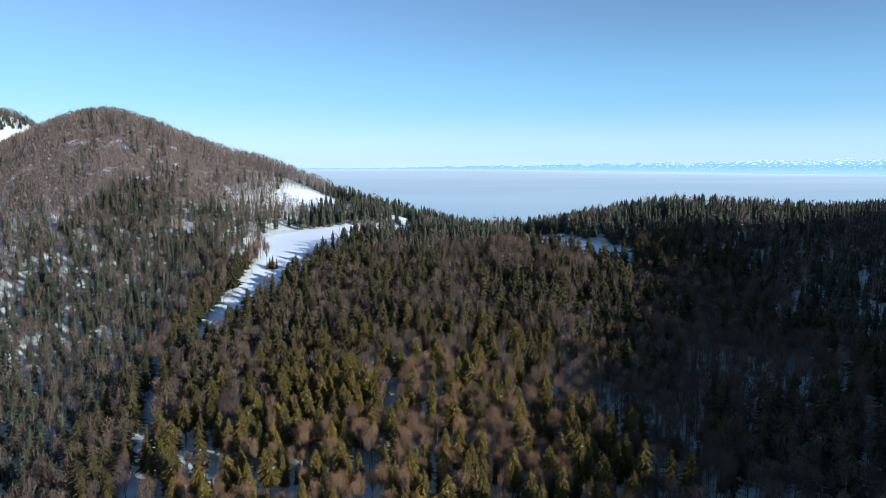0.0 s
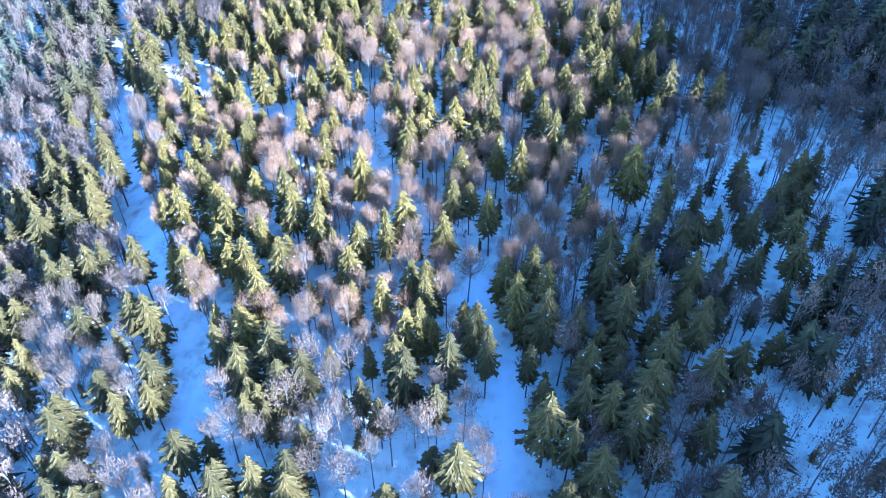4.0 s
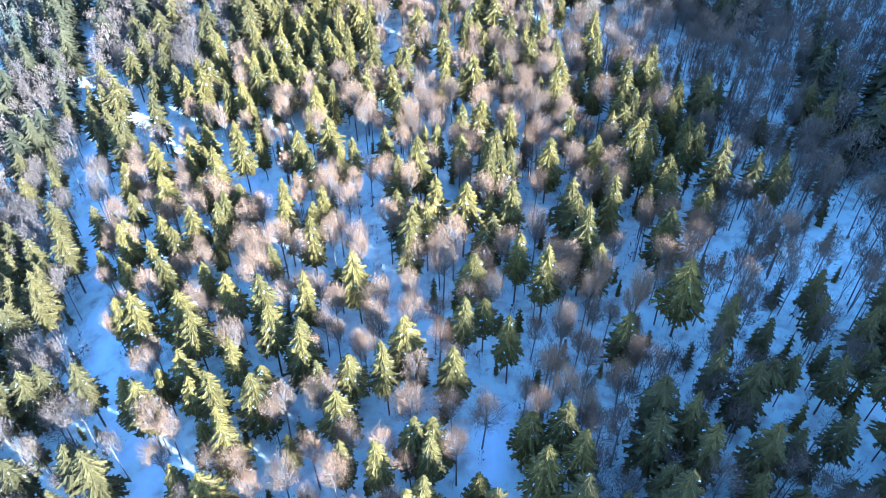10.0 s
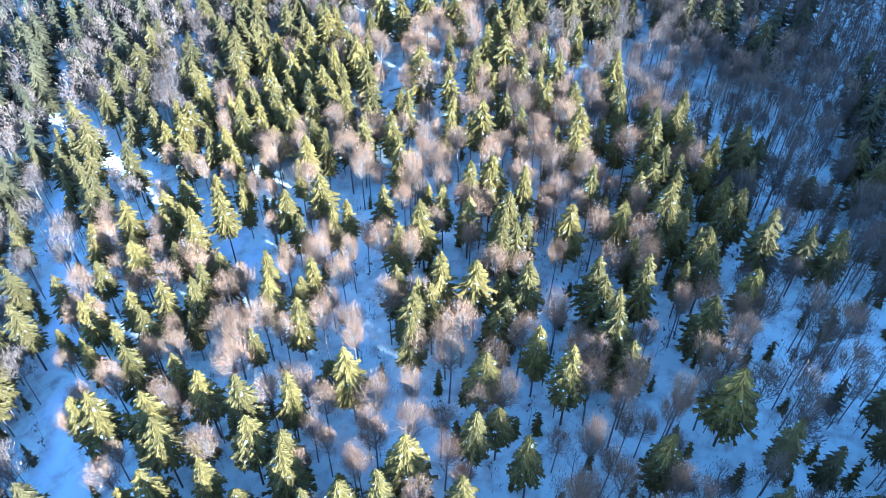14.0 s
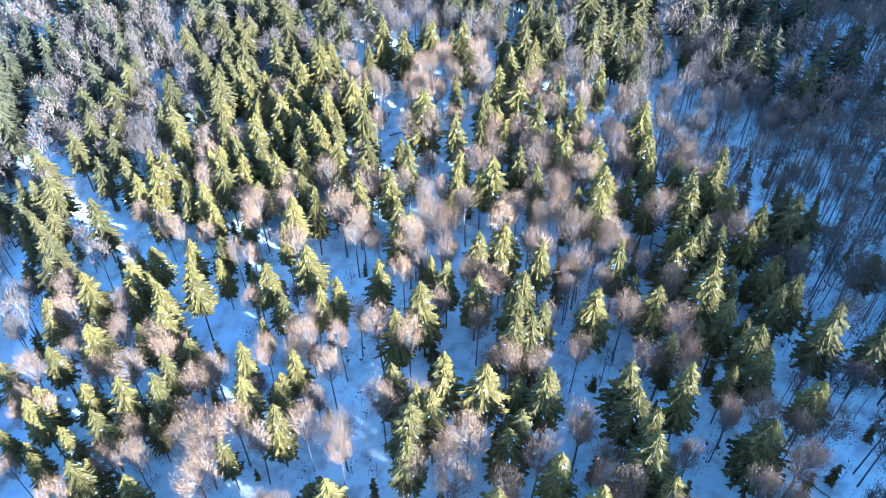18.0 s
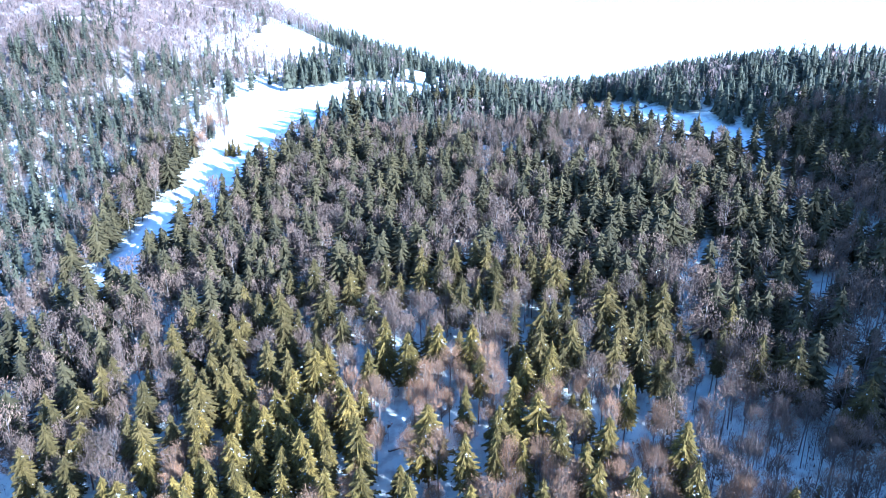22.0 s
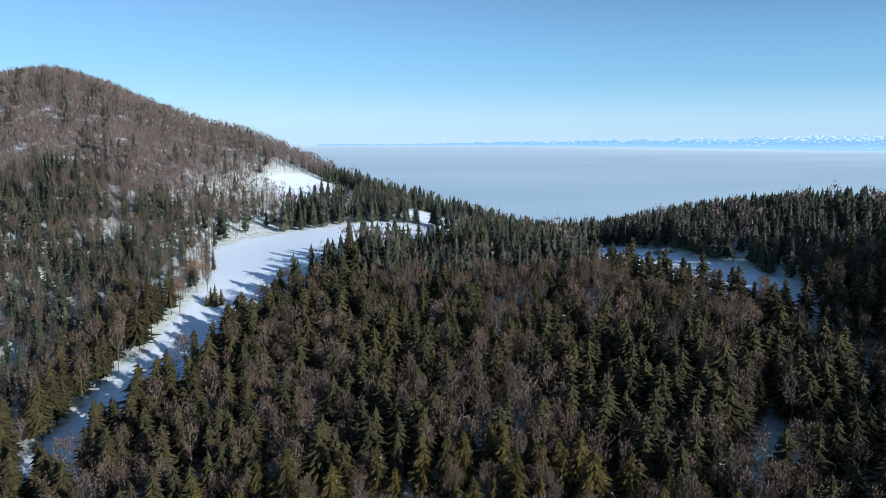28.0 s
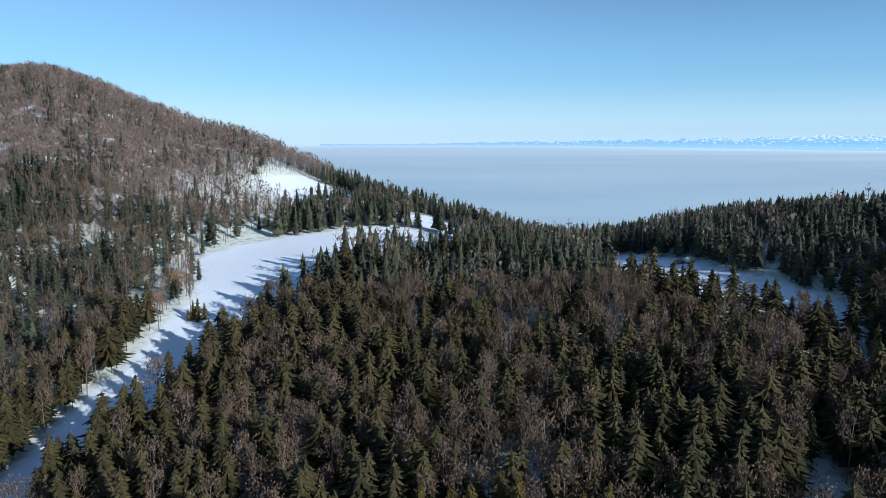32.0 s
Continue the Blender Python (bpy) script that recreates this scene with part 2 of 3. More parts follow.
# The fog glows by itself; the paling with distance is painted along its reach.
FOG_GLOW, nt, e = glow("fog")
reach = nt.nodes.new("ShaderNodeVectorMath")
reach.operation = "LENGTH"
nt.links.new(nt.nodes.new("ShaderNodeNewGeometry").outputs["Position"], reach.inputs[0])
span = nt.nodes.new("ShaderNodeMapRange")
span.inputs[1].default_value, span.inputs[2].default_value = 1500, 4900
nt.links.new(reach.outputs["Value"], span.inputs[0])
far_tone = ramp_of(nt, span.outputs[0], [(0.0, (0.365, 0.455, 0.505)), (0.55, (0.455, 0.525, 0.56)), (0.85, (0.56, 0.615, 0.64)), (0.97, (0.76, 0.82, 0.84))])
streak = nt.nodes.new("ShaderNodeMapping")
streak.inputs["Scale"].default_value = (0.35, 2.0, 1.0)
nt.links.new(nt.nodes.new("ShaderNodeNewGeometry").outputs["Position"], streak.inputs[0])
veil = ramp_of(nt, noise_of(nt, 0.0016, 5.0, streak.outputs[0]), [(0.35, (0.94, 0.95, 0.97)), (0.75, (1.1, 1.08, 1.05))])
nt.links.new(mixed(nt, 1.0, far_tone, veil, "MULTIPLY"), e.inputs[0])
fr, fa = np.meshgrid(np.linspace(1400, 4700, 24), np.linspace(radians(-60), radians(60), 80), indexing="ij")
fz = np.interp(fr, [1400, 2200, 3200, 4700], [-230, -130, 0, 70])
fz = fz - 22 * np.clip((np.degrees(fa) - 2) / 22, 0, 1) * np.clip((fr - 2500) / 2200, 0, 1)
me = mesh_from("fog", np.stack([fr * np.sin(fa), fr * np.cos(fa), fz], -1).reshape(-1, 3), grid_faces(24, 80), FOG_GLOW, True)
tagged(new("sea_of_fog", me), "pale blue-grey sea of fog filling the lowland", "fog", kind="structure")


# Added glowing ring: it whitens the horizon and tints the low sky.
HAZE_GLOW, nt, e = glow("haze")
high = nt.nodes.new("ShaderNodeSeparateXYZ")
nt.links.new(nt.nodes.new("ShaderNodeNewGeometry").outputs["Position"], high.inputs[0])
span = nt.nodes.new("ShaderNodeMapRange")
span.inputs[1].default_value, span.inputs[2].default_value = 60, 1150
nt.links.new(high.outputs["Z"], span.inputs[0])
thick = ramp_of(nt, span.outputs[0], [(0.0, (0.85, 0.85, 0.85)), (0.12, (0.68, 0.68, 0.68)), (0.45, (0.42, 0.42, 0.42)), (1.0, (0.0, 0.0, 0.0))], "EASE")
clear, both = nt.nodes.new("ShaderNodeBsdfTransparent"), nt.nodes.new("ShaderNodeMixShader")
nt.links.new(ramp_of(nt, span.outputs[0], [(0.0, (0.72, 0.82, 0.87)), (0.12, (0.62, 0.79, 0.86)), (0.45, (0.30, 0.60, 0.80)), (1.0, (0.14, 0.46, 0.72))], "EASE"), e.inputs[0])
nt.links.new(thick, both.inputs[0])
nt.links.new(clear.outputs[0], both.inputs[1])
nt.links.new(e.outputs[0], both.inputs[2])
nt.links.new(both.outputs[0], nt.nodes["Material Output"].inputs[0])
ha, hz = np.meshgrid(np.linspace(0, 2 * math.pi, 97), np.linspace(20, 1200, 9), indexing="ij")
me = mesh_from("haze", np.stack([4940 * np.sin(ha), 4940 * np.cos(ha), hz], -1).reshape(-1, 3), grid_faces(97, 9), HAZE_GLOW, True)
tagged(new("haze", me), "glowing pale blue band for haze low over the horizon", "haze", kind="structure")


def ridged(x, y, octaves, seed):
    """Sharp-crested noise for far ranges."""
    total, size, weight = 0.0, 1.0, 0.5
    for k in range(octaves):
        total += weight * (1 - abs(noise.noise((x * size, y * size, seed + 3.7 * k))) * 2)
        size, weight = size * 2.1, weight * 0.5
    return total


# Self-lit range: the blue haze over its rock is painted into the colour.
ALPS_GLOW, nt, e = glow("far_range")
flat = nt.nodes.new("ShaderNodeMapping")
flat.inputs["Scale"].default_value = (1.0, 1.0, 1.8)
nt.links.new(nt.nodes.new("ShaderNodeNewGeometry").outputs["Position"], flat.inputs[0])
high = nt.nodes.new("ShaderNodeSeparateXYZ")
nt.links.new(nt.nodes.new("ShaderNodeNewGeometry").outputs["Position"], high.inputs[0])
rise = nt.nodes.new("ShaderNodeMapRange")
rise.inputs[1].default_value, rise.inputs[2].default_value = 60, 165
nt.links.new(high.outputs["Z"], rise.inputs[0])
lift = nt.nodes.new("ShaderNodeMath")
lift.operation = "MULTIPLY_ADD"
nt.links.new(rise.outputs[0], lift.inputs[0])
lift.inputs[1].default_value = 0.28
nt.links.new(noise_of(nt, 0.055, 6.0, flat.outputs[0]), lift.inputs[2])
hazed_rock = ramp_of(nt, rise.outputs[0], [(0.0, (0.50, 0.70, 0.80)), (0.3, (0.36, 0.58, 0.74)), (0.8, (0.47, 0.69, 0.81))])
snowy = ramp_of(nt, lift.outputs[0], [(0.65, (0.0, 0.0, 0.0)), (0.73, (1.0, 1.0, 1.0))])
nt.links.new(mixed(nt, snowy, hazed_rock, (0.82, 0.88, 0.86)), e.inputs[0])
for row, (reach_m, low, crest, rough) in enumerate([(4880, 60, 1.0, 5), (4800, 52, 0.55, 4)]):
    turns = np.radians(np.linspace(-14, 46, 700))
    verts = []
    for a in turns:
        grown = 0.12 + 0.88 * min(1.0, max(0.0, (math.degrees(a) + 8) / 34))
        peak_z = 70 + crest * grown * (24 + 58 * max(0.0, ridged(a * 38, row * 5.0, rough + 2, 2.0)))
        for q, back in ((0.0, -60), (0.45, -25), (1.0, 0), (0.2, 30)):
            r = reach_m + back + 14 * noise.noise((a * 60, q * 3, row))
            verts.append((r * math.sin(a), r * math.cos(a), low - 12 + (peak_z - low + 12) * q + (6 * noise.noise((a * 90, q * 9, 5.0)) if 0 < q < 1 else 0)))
    me = mesh_from("far_range", verts, grid_faces(700, 4), ALPS_GLOW)
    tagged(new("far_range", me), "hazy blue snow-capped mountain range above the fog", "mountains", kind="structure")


# ---- trees ----
rng = np.random.default_rng(7)
SPRUCES_LOW = [(-77, 96), (-77, 99), (-62, 107), (-51, 90), (-66, 99), (-94, 115), (-38, 110), (-35, 102), (-31, 104), (-12, 103), (-6, 97), (1, 112), (3, 106), (-4, 106), (14, 113), (20, 112), (13, 92), (17, 89), (-2, 85), (5, 121), (8, 98), (28, 113), (21, 84), (21, 103), (48, 89), (45, 113), (41, 109), (31, 98), (47, 103), (62, 124), (27, 91), (60, 102)]
SPRUCES_EAST = [(47, 141), (41, 143), (50, 135), (46, 134), (56, 133), (54, 123), (63, 141), (27, 128), (26, 123), (33, 120), (59, 152), (36, 152), (21, 160), (26, 176), (38, 181), (50, 187), (44, 194), (44, 175), (57, 185), (14, 194), (25, 195)]
SPRUCES_MID = [(-51, 232), (-45, 220), (-39, 206), (-46, 203), (-22, 234), (-25, 227), (-25, 203), (-20, 190), (-12, 202), (2, 198), (5, 191), (5, 176), (6, 163), (11, 157), (20, 170), (19, 164), (-5, 177), (-11, 179), (25, 185), (33, 197), (35, 191), (38, 185), (29, 204), (39, 225), (35, 210), (53, 220), (47, 195), (36, 168), (-46, 184), (-44, 177), (-38, 173), (-26, 159), (-36, 155), (-3, 157), (-16, 171), (-16, 165), (-6, 137), (-15, 143), (-24, 137), (-44, 154)]
SPRUCES_LEFT = [(-41, 147), (-56, 147), (-60, 153), (-70, 153), (-47, 141), (-56, 140), (-72, 144), (-66, 136), (-49, 134), (-73, 171), (-68, 164), (-100, 169), (-97, 176), (-115, 209), (-127, 228), (-117, 233), (-104, 232), (-91, 225), (-94, 209), (-76, 190), (-84, 188), (-67, 200), (-60, 201), (-55, 203), (-83, 203), (-102, 241), (-106, 261), (-37, 235), (-18, 137), (-76, 138), (-83, 151), (-30, 137), (-34, 142), (4, 143), (24, 143), (17, 178), (18, 174), (-32, 224), (-41, 223), (34, 219)]
SPRUCES_UP = [(-70, 278), (-46, 277), (-60, 275), (-110, 265), (-76, 256), (-43, 253), (-48, 242), (-38, 258), (-35, 261), (-34, 248), (-28, 255), (-20, 251), (-12, 245), (-13, 259), (-10, 270), (-12, 279), (-20, 280), (-33, 281), (-27, 277), (4, 278), (12, 257), (15, 249), (6, 251), (2, 255), (-6, 252), (-3, 258), (21, 260), (10, 241), (29, 245), (-102, 266), (-85, 263), (-72, 263), (-54, 261), (-52, 267), (-89, 239), (-104, 244), (-94, 236), (6, 272), (0, 270)]
SPRUCES_TOP = [(-92, 323), (-81, 325), (-67, 317), (-57, 310), (-45, 314), (-40, 328), (-22, 312), (-8, 329), (4, 310), (26, 324), (18, 309), (-106, 323), (-112, 348), (-136, 314), (-135, 322), (-75, 303), (-62, 294), (-51, 299), (-34, 325), (-27, 313), (-15, 298), (-6, 302), (-37, 312), (-46, 306), (29, 312), (34, 230), (40, 224), (42, 220), (17, 218), (29, 237), (59, 271), (77, 320), (60, 318), (73, 329), (51, 354), (-146, 305), (-141, 294), (29, 259), (27, 277), (29, 231)]
BEECHES_LOW = [(-49, 116), (-21, 113), (-17, 124), (-26, 103), (-34, 100), (-7, 92), (-27, 88), (-17, 89), (-44, 95), (-56, 105), (-88, 113), (-67, 93), (-69, 87), (-58, 88), (-25, 93), (-78, 108), (-74, 126), (-89, 130), (-66, 126), (-93, 121), (-33, 118), (-25, 118), (-29, 123), (-23, 126), (-5, 123), (-13, 130), (-1, 97), (-14, 93), (-39, 118), (-38, 131), (12, 132), (17, 108), (34, 116)]
BEECHES_MID = [(-13, 198), (-23, 191), (-18, 189), (-9, 224), (-18, 225), (-2, 217), (-6, 193), (-38, 187), (-30, 190), (-31, 184), (-21, 176), (-1, 182), (-7, 170), (-15, 165), (-30, 155), (-21, 155), (-3, 154), (-15, 157), (-9, 145), (-98, 190), (-68, 184), (-60, 167), (10, 171), (28, 201), (19, 213), (-27, 168), (-33, 172), (-49, 164), (-88, 216), (-91, 249), (-83, 243), (-72, 247), (9, 227), (11, 187), (-9, 162), (-10, 151), (-88, 186), (-70, 160), (-117, 223), (-36, 132), (-29, 133)]
BEECHES_UP = [(-71, 221), (-71, 244), (-88, 252), (-99, 249), (-35, 222), (-3, 238), (5, 235), (8, 240), (16, 231), (11, 228), (-44, 294), (-81, 297), (8, 298), (17, 297), (28, 302), (20, 211), (48, 236), (41, 244), (30, 256), (46, 256), (58, 287), (-57, 263), (-80, 284), (-101, 283), (-107, 279), (-136, 290), (-101, 296), (-89, 296), (-63, 325), (-75, 300), (-110, 300), (-83, 270), (-63, 248), (-2, 295), (15, 283), (15, 271), (21, 270), (39, 273), (42, 299), (38, 312)]
BEECHES_TOP = [(-35, 355), (-23, 355), (-16, 364), (0, 363), (8, 351), (17, 342), (22, 329), (31, 314), (40, 311), (3, 346), (-7, 351), (-19, 340), (-13, 327), (-31, 341), (-56, 363), (-46, 362), (-78, 349), (-86, 326), (-107, 350), (29, 322), (46, 294), (50, 282), (58, 261), (66, 264), (49, 249), (57, 246), (35, 254), (42, 263), (-148, 332), (-129, 325), (-121, 272), (-126, 264)]
SPRUCES_RIM = [(-91, 417), (-83, 411), (-79, 439), (-80, 429), (-72, 453), (-68, 457), (-67, 440), (-71, 433), (-55, 414), (-76, 396), (-83, 398), (-108, 379), (-110, 358), (-115, 356), (-97, 385), (-98, 367), (-85, 361), (-74, 374), (-92, 397), (-93, 392), (-85, 390), (-68, 409), (-70, 383)]
SPRUCES_EDGE = [(-58, 447), (-35, 480), (-30, 480), (-24, 472), (28, 441), (35, 443), (42, 439), (53, 432), (64, 422), (72, 408), (56, 418), (-10, 508), (-1, 495), (-17, 478), (-45, 454), (-50, 446), (79, 395), (90, 397), (99, 394), (45, 423), (66, 409), (23, 438), (13, 431)]
GLADES = [(-23, 175, 5), (0, 143, 5), (34, 153, 6), (66, 180, 7), (-90, 165, 6), (12, 193, 6), (45, 146, 6), (58, 229, 5), (-16, 192, 4), (-65, 215, 4), (15, 145, 4), (27, 169, 5), (63, 206, 5), (-76, 205, 4), (17, 184, 7), (-8, 229, 5), (-32, 254, 4), (-57, 205, 5), (-89, 228, 6), (-35, 214, 5), (-13, 197, 5)]
SMALL_GLADES = [(28, 264, 5), (48, 226, 5), (-121, 226, 6), (52, 205, 6), (-97, 235, 5), (-86, 223, 5), (50, 326, 7), (59, 335, 7), (29, 268, 5), (78, 308, 6), (74, 315, 5), (-61, 122, 6), (-54, 107, 6), (-89, 167, 5), (-115, 225, 5), (1, 147, 6), (7, 109, 6), (9, 98, 6), (-71, 136, 5), (53, 135, 6), (72, 136, 6)]


def tube(points, radii, sides):
    """A tapered stem along points."""
    v, f = [], []
    for (x, y, z), r in zip(points, radii):
        v += [(x + r * math.cos(2 * math.pi * k / sides), y + r * math.sin(2 * math.pi * k / sides), z) for k in range(sides)]
    for q in range(len(points) - 1):
        for k in range(sides):
            a, b2 = q * sides + k, q * sides + (k + 1) % sides
            f += [(a, b2, b2 + sides), (a, b2 + sides, a + sides)]
    return np.array(v), np.array(f)


def spruce_parts(seed, tiers, boughs, fine, width=0.15, start=0.24, sides=5):
    """A spruce 1 m high: trunk, and drooping boughs in tiers. fine: 0 far, 1 middle, 2 near."""
    r = np.random.default_rng(seed)
    tv, tf = tube([(0, 0, -0.08), (0, 0, 0.5), (0, 0, 0.99)], [0.0095, 0.007, 0.001], sides)
    v, f = [], []
    up = np.array([0, 0, 1.0])
    for k in range(tiers):
        s = (k + r.uniform(-0.3, 0.3)) / tiers
        h = start + (0.985 - start) * s
        # widest a little above the lowest boughs, narrow and pointed at the top
        reach = width * min(1.0, 0.55 + 1.8 * s) * (1 - s) ** 0.64 * r.uniform(0.8, 1.2) + 0.01
        n = max(4, int(boughs * (0.5 + 0.5 * (1 - s))))
        for j in range(n):
            if r.uniform() < 0.12 + 0.25 * max(0.0, 0.25 - s):
                continue
            a = 2 * math.pi * (j + r.uniform(-0.35, 0.35)) / n + k * 0.7
            length = reach * r.uniform(0.62, 1.2)
            droop = length * r.uniform(0.3, 0.8)
            wide = min(0.034, length * 0.34) * r.uniform(0.7, 1.2) * (11 / boughs) ** 0.5 * (0.8 if fine == 2 else 1.0)
            d, w = np.array([math.cos(a), math.sin(a), 0]), np.array([-math.sin(a), math.cos(a), 0])
            root = d * 0.004 + up * (h + 0.02)
            mid = d * length * 0.5 + up * (h - droop * 0.28)
            tip = d * length + up * (h - droop * 0.8 + length * 0.08)
            low = mid - up * (0.02 + 0.1 * length)
            i = len(v)
            if fine < 2:
                v += [root, mid + w * wide - up * 0.01, tip, mid - w * wide - up * 0.01]
                f += [(i, i + 1, i + 2), (i, i + 2, i + 3)]
                if fine == 1:
                    v += [low]
                    f += [(i + 1, i + 4, i + 2), (i + 4, i + 3, i + 2)]
            else:
                # a spine with side sprays that hang to both sides
                v += [root, mid, tip]
                for along in (0.26, 0.44, 0.62, 0.82):
                    o = root + (mid - root) * min(1, along * 2) if along < 0.5 else mid + (tip - mid) * (along * 2 - 1)
                    for side in (-1, 1):
                        spray = o + (d * 0.75 + w * side) * wide * (1.35 - 0.6 * along) * r.uniform(0.75, 1.4) - up * wide * r.uniform(0.3, 0.9)
                        b0 = root + (tip - root) * max(0.0, along - 0.25)
                        b0[2] = o[2] + 0.004
                        n0 = len(v)
                        v += [b0, o + (tip - root) * 0.07, spray]
                        f += [(n0, n0 + 1, n0 + 2)]
                n0 = len(v)
                v += [mid + w * wide * 0.35, mid - w * wide * 0.35, low]
                f += [(i, n0, i + 2), (i, i + 2, n0 + 1), (n0, n0 + 2, i + 2), (n0 + 2, n0 + 1, i + 2)]
    # the dense heart of the crown, in ragged skirts
    for k in range(3 if fine < 2 else 6):
        low, turn = k / (3 if fine < 2 else 6), r.uniform(0, 6)
        girth, i = width * (0.55, 0.42, 0.48)[fine] * (1 - low) ** 0.8, len(v)
        v += [np.array([girth * g * math.cos(turn + q * math.pi / 4), girth * g * math.sin(turn + q * math.pi / 4), start + (0.95 - start) * low + r.uniform(-0.03, 0.03)])
              for q, g in enumerate(r.uniform(0.6, 1.15, 8))] + [np.array([0, 0, min(1.0, start + (0.95 - start) * (low + 0.5))])]
        f += [(i + q, i + (q + 1) % 8, i + 8) for q in range(8)]
    i = len(v)
    v += [np.array([0.011, 0, 0.93]), np.array([-0.005, 0.01, 0.93]), np.array([-0.005, -0.01, 0.93]), np.array([0, 0, 1.01])]
    f += [(i, i + 1, i + 3), (i + 1, i + 2, i + 3), (i + 2, i, i + 3)]
    return tv, tf, np.array(v), np.array(f)


def beech_parts(seed, limbs, twigs, thick, spread=0.15, start=0.5, sides=5):
    """A bare beech 1 m high: a long stem with upswept limbs, and a compact rounded crown of fine twigs."""
    r = np.random.default_rng(seed)
    bend = r.uniform(-0.02, 0.02, 2)
    tv, tf = tube([(0, 0, -0.08), (bend[0], bend[1], 0.45), (bend[0] * 1.5, bend[1], 0.86)], [0.0095, 0.0068, 0.0022], sides)
    parts_v, parts_f, base = [tv], [tf], len(tv)
    heart, tall = np.array([bend[0] * 1.3, bend[1], start + 0.54 * (1 - start)]), 0.5 * (1 - start)
    size, fork = np.array([spread, spread, tall]), np.array([bend[0] * 1.2, bend[1], start * 0.86])
    lumps = r.normal(size=(5, 3))
    lumps /= np.linalg.norm(lumps, axis=1)[:, None]
    v, f = [], []
    for k in range(limbs):
        d = r.normal(size=3) + np.array([0, 0, 0.4])
        d /= np.linalg.norm(d)
        bulge = 0.72 + 0.3 * max(0.0, (lumps @ d).max()) ** 3 + r.uniform(-0.1, 0.08)
        end = heart + d * size * bulge * 0.86
        # limbs leave the stem low and sweep upwards to the rim of the crown
        root = np.array([bend[0] * 1.2, bend[1], min(0.84, max(start * 0.86, end[2] - tall * r.uniform(0.7, 1.3)))])
        knee = root * 0.45 + end * 0.55 + np.array([d[0], d[1], -0.25]) * spread * 0.12
        if sides > 4 or (sides == 4 and k % 3 == 0):
            lv, lf = tube([root, knee, end], [0.0036, 0.0022, 0.0007], 3)
            parts_v.append(lv), parts_f.append(lf + base)
            base += len(lv)
        for q in range(twigs // limbs):
            s = r.uniform(0.3, 1.0) ** 0.7
            o = (root + (knee - root) * s / 0.5 if s < 0.5 else knee + (end - knee) * (s - 0.5) / 0.5) + r.normal(size=3) * size * 0.17 * s
            g = (o - fork) / size
            g = g / np.linalg.norm(g) + r.normal(size=3) * 0.42 + np.array([0, 0, 0.25])
            g = g / np.linalg.norm(g) * r.uniform(0.11, 0.27) * spread
            w = np.cross(g, r.normal(size=3))
            w = w / np.linalg.norm(w) * thick * r.uniform(0.6, 1.3)
            i = len(v)
            v += [o + w, o - w, o + g]
            f += [(i, i + 1, i + 2)]
    if sides == 3:
        # far crowns: short ragged fans close the gaps between the twigs
        for k in range(5):
            d = r.normal(size=3)
            d /= np.linalg.norm(d)
            o = heart + d * np.array([spread, spread, tall]) * 0.62
            a, w = np.cross(d, r.normal(size=3)), spread * r.uniform(0.16, 0.28)
            a /= np.linalg.norm(a)
            i = len(v)
            v += [o - np.array([0, 0, w]), o + a * w * 0.8 + np.array([0, 0, w * 0.6]), o - a * w * 0.8 + np.array([0, 0, w * 0.9])]
            f += [(i, i + 1, i + 2)]
    return np.concatenate(parts_v), np.concatenate(parts_f), np.array(v), np.array(f)


def scattered(span_x, span_y, spacing, keep):
    """Tree places on a shaken grid, in rows that stagger."""
    xs, ys = np.meshgrid(np.arange(*span_x, spacing), np.arange(*span_y, spacing), indexing="ij")
    xs = xs + (np.arange(ys.shape[1]) % 2)[None, :] * spacing / 2
    xs = (xs + rng.uniform(-0.45, 0.45, xs.shape) * spacing).ravel()
    ys = (ys + rng.uniform(-0.45, 0.45, ys.shape) * spacing).ravel()
    ok = keep(xs, ys) & ~in_open(xs, ys) & ~in_lane(xs, ys, 1.0)
    return xs[ok], ys[ok]


def stand(name, label, kinds, xs, ys, heights, mats):
    """Many trees joined in one mesh for stems and one for crowns."""
    zs, turns, pick = ground_height(xs, ys), rng.uniform(0, 2 * math.pi, len(xs)), rng.integers(0, len(kinds), len(xs))
    top = tagged(new(name), label, "trees", kind="stuff")
    fat, tone = rng.uniform(0.8, 1.25, len(xs)), rng.uniform(size=len(xs))
    for part_name, a, mat in (("trunks", 0, mats[0]), ("crowns", 2, mats[1])):
        vs, fs, tones, base = [], [], [], 0
        for k, kind in enumerate(kinds):
            sel = pick == k
            v, f = kind[a], kind[a + 1]
            c, s = np.cos(turns[sel])[:, None], np.sin(turns[sel])[:, None]
            h = heights[sel][:, None]
            g = h * fat[sel][:, None]
            out = np.stack([(v[:, 0] * c - v[:, 1] * s) * g + xs[sel][:, None], (v[:, 0] * s + v[:, 1] * c) * g + ys[sel][:, None], v[:, 2] * h + zs[sel][:, None]], -1)
            fs.append((f[None] + base + (np.arange(sel.sum()) * len(v))[:, None, None]).reshape(-1, 3))
            vs.append(out.reshape(-1, 3))
            tones.append(np.repeat(tone[sel], len(v)))
            base += out.shape[0] * out.shape[1]
        me = mesh_from(part_name, np.concatenate(vs), np.concatenate(fs), mat)
        me.attributes.new("tone", "FLOAT", "POINT").data.foreach_set("value", np.concatenate(tones).astype(np.float32))
        ob = new(part_name, me)
        ob.parent = top
    return top


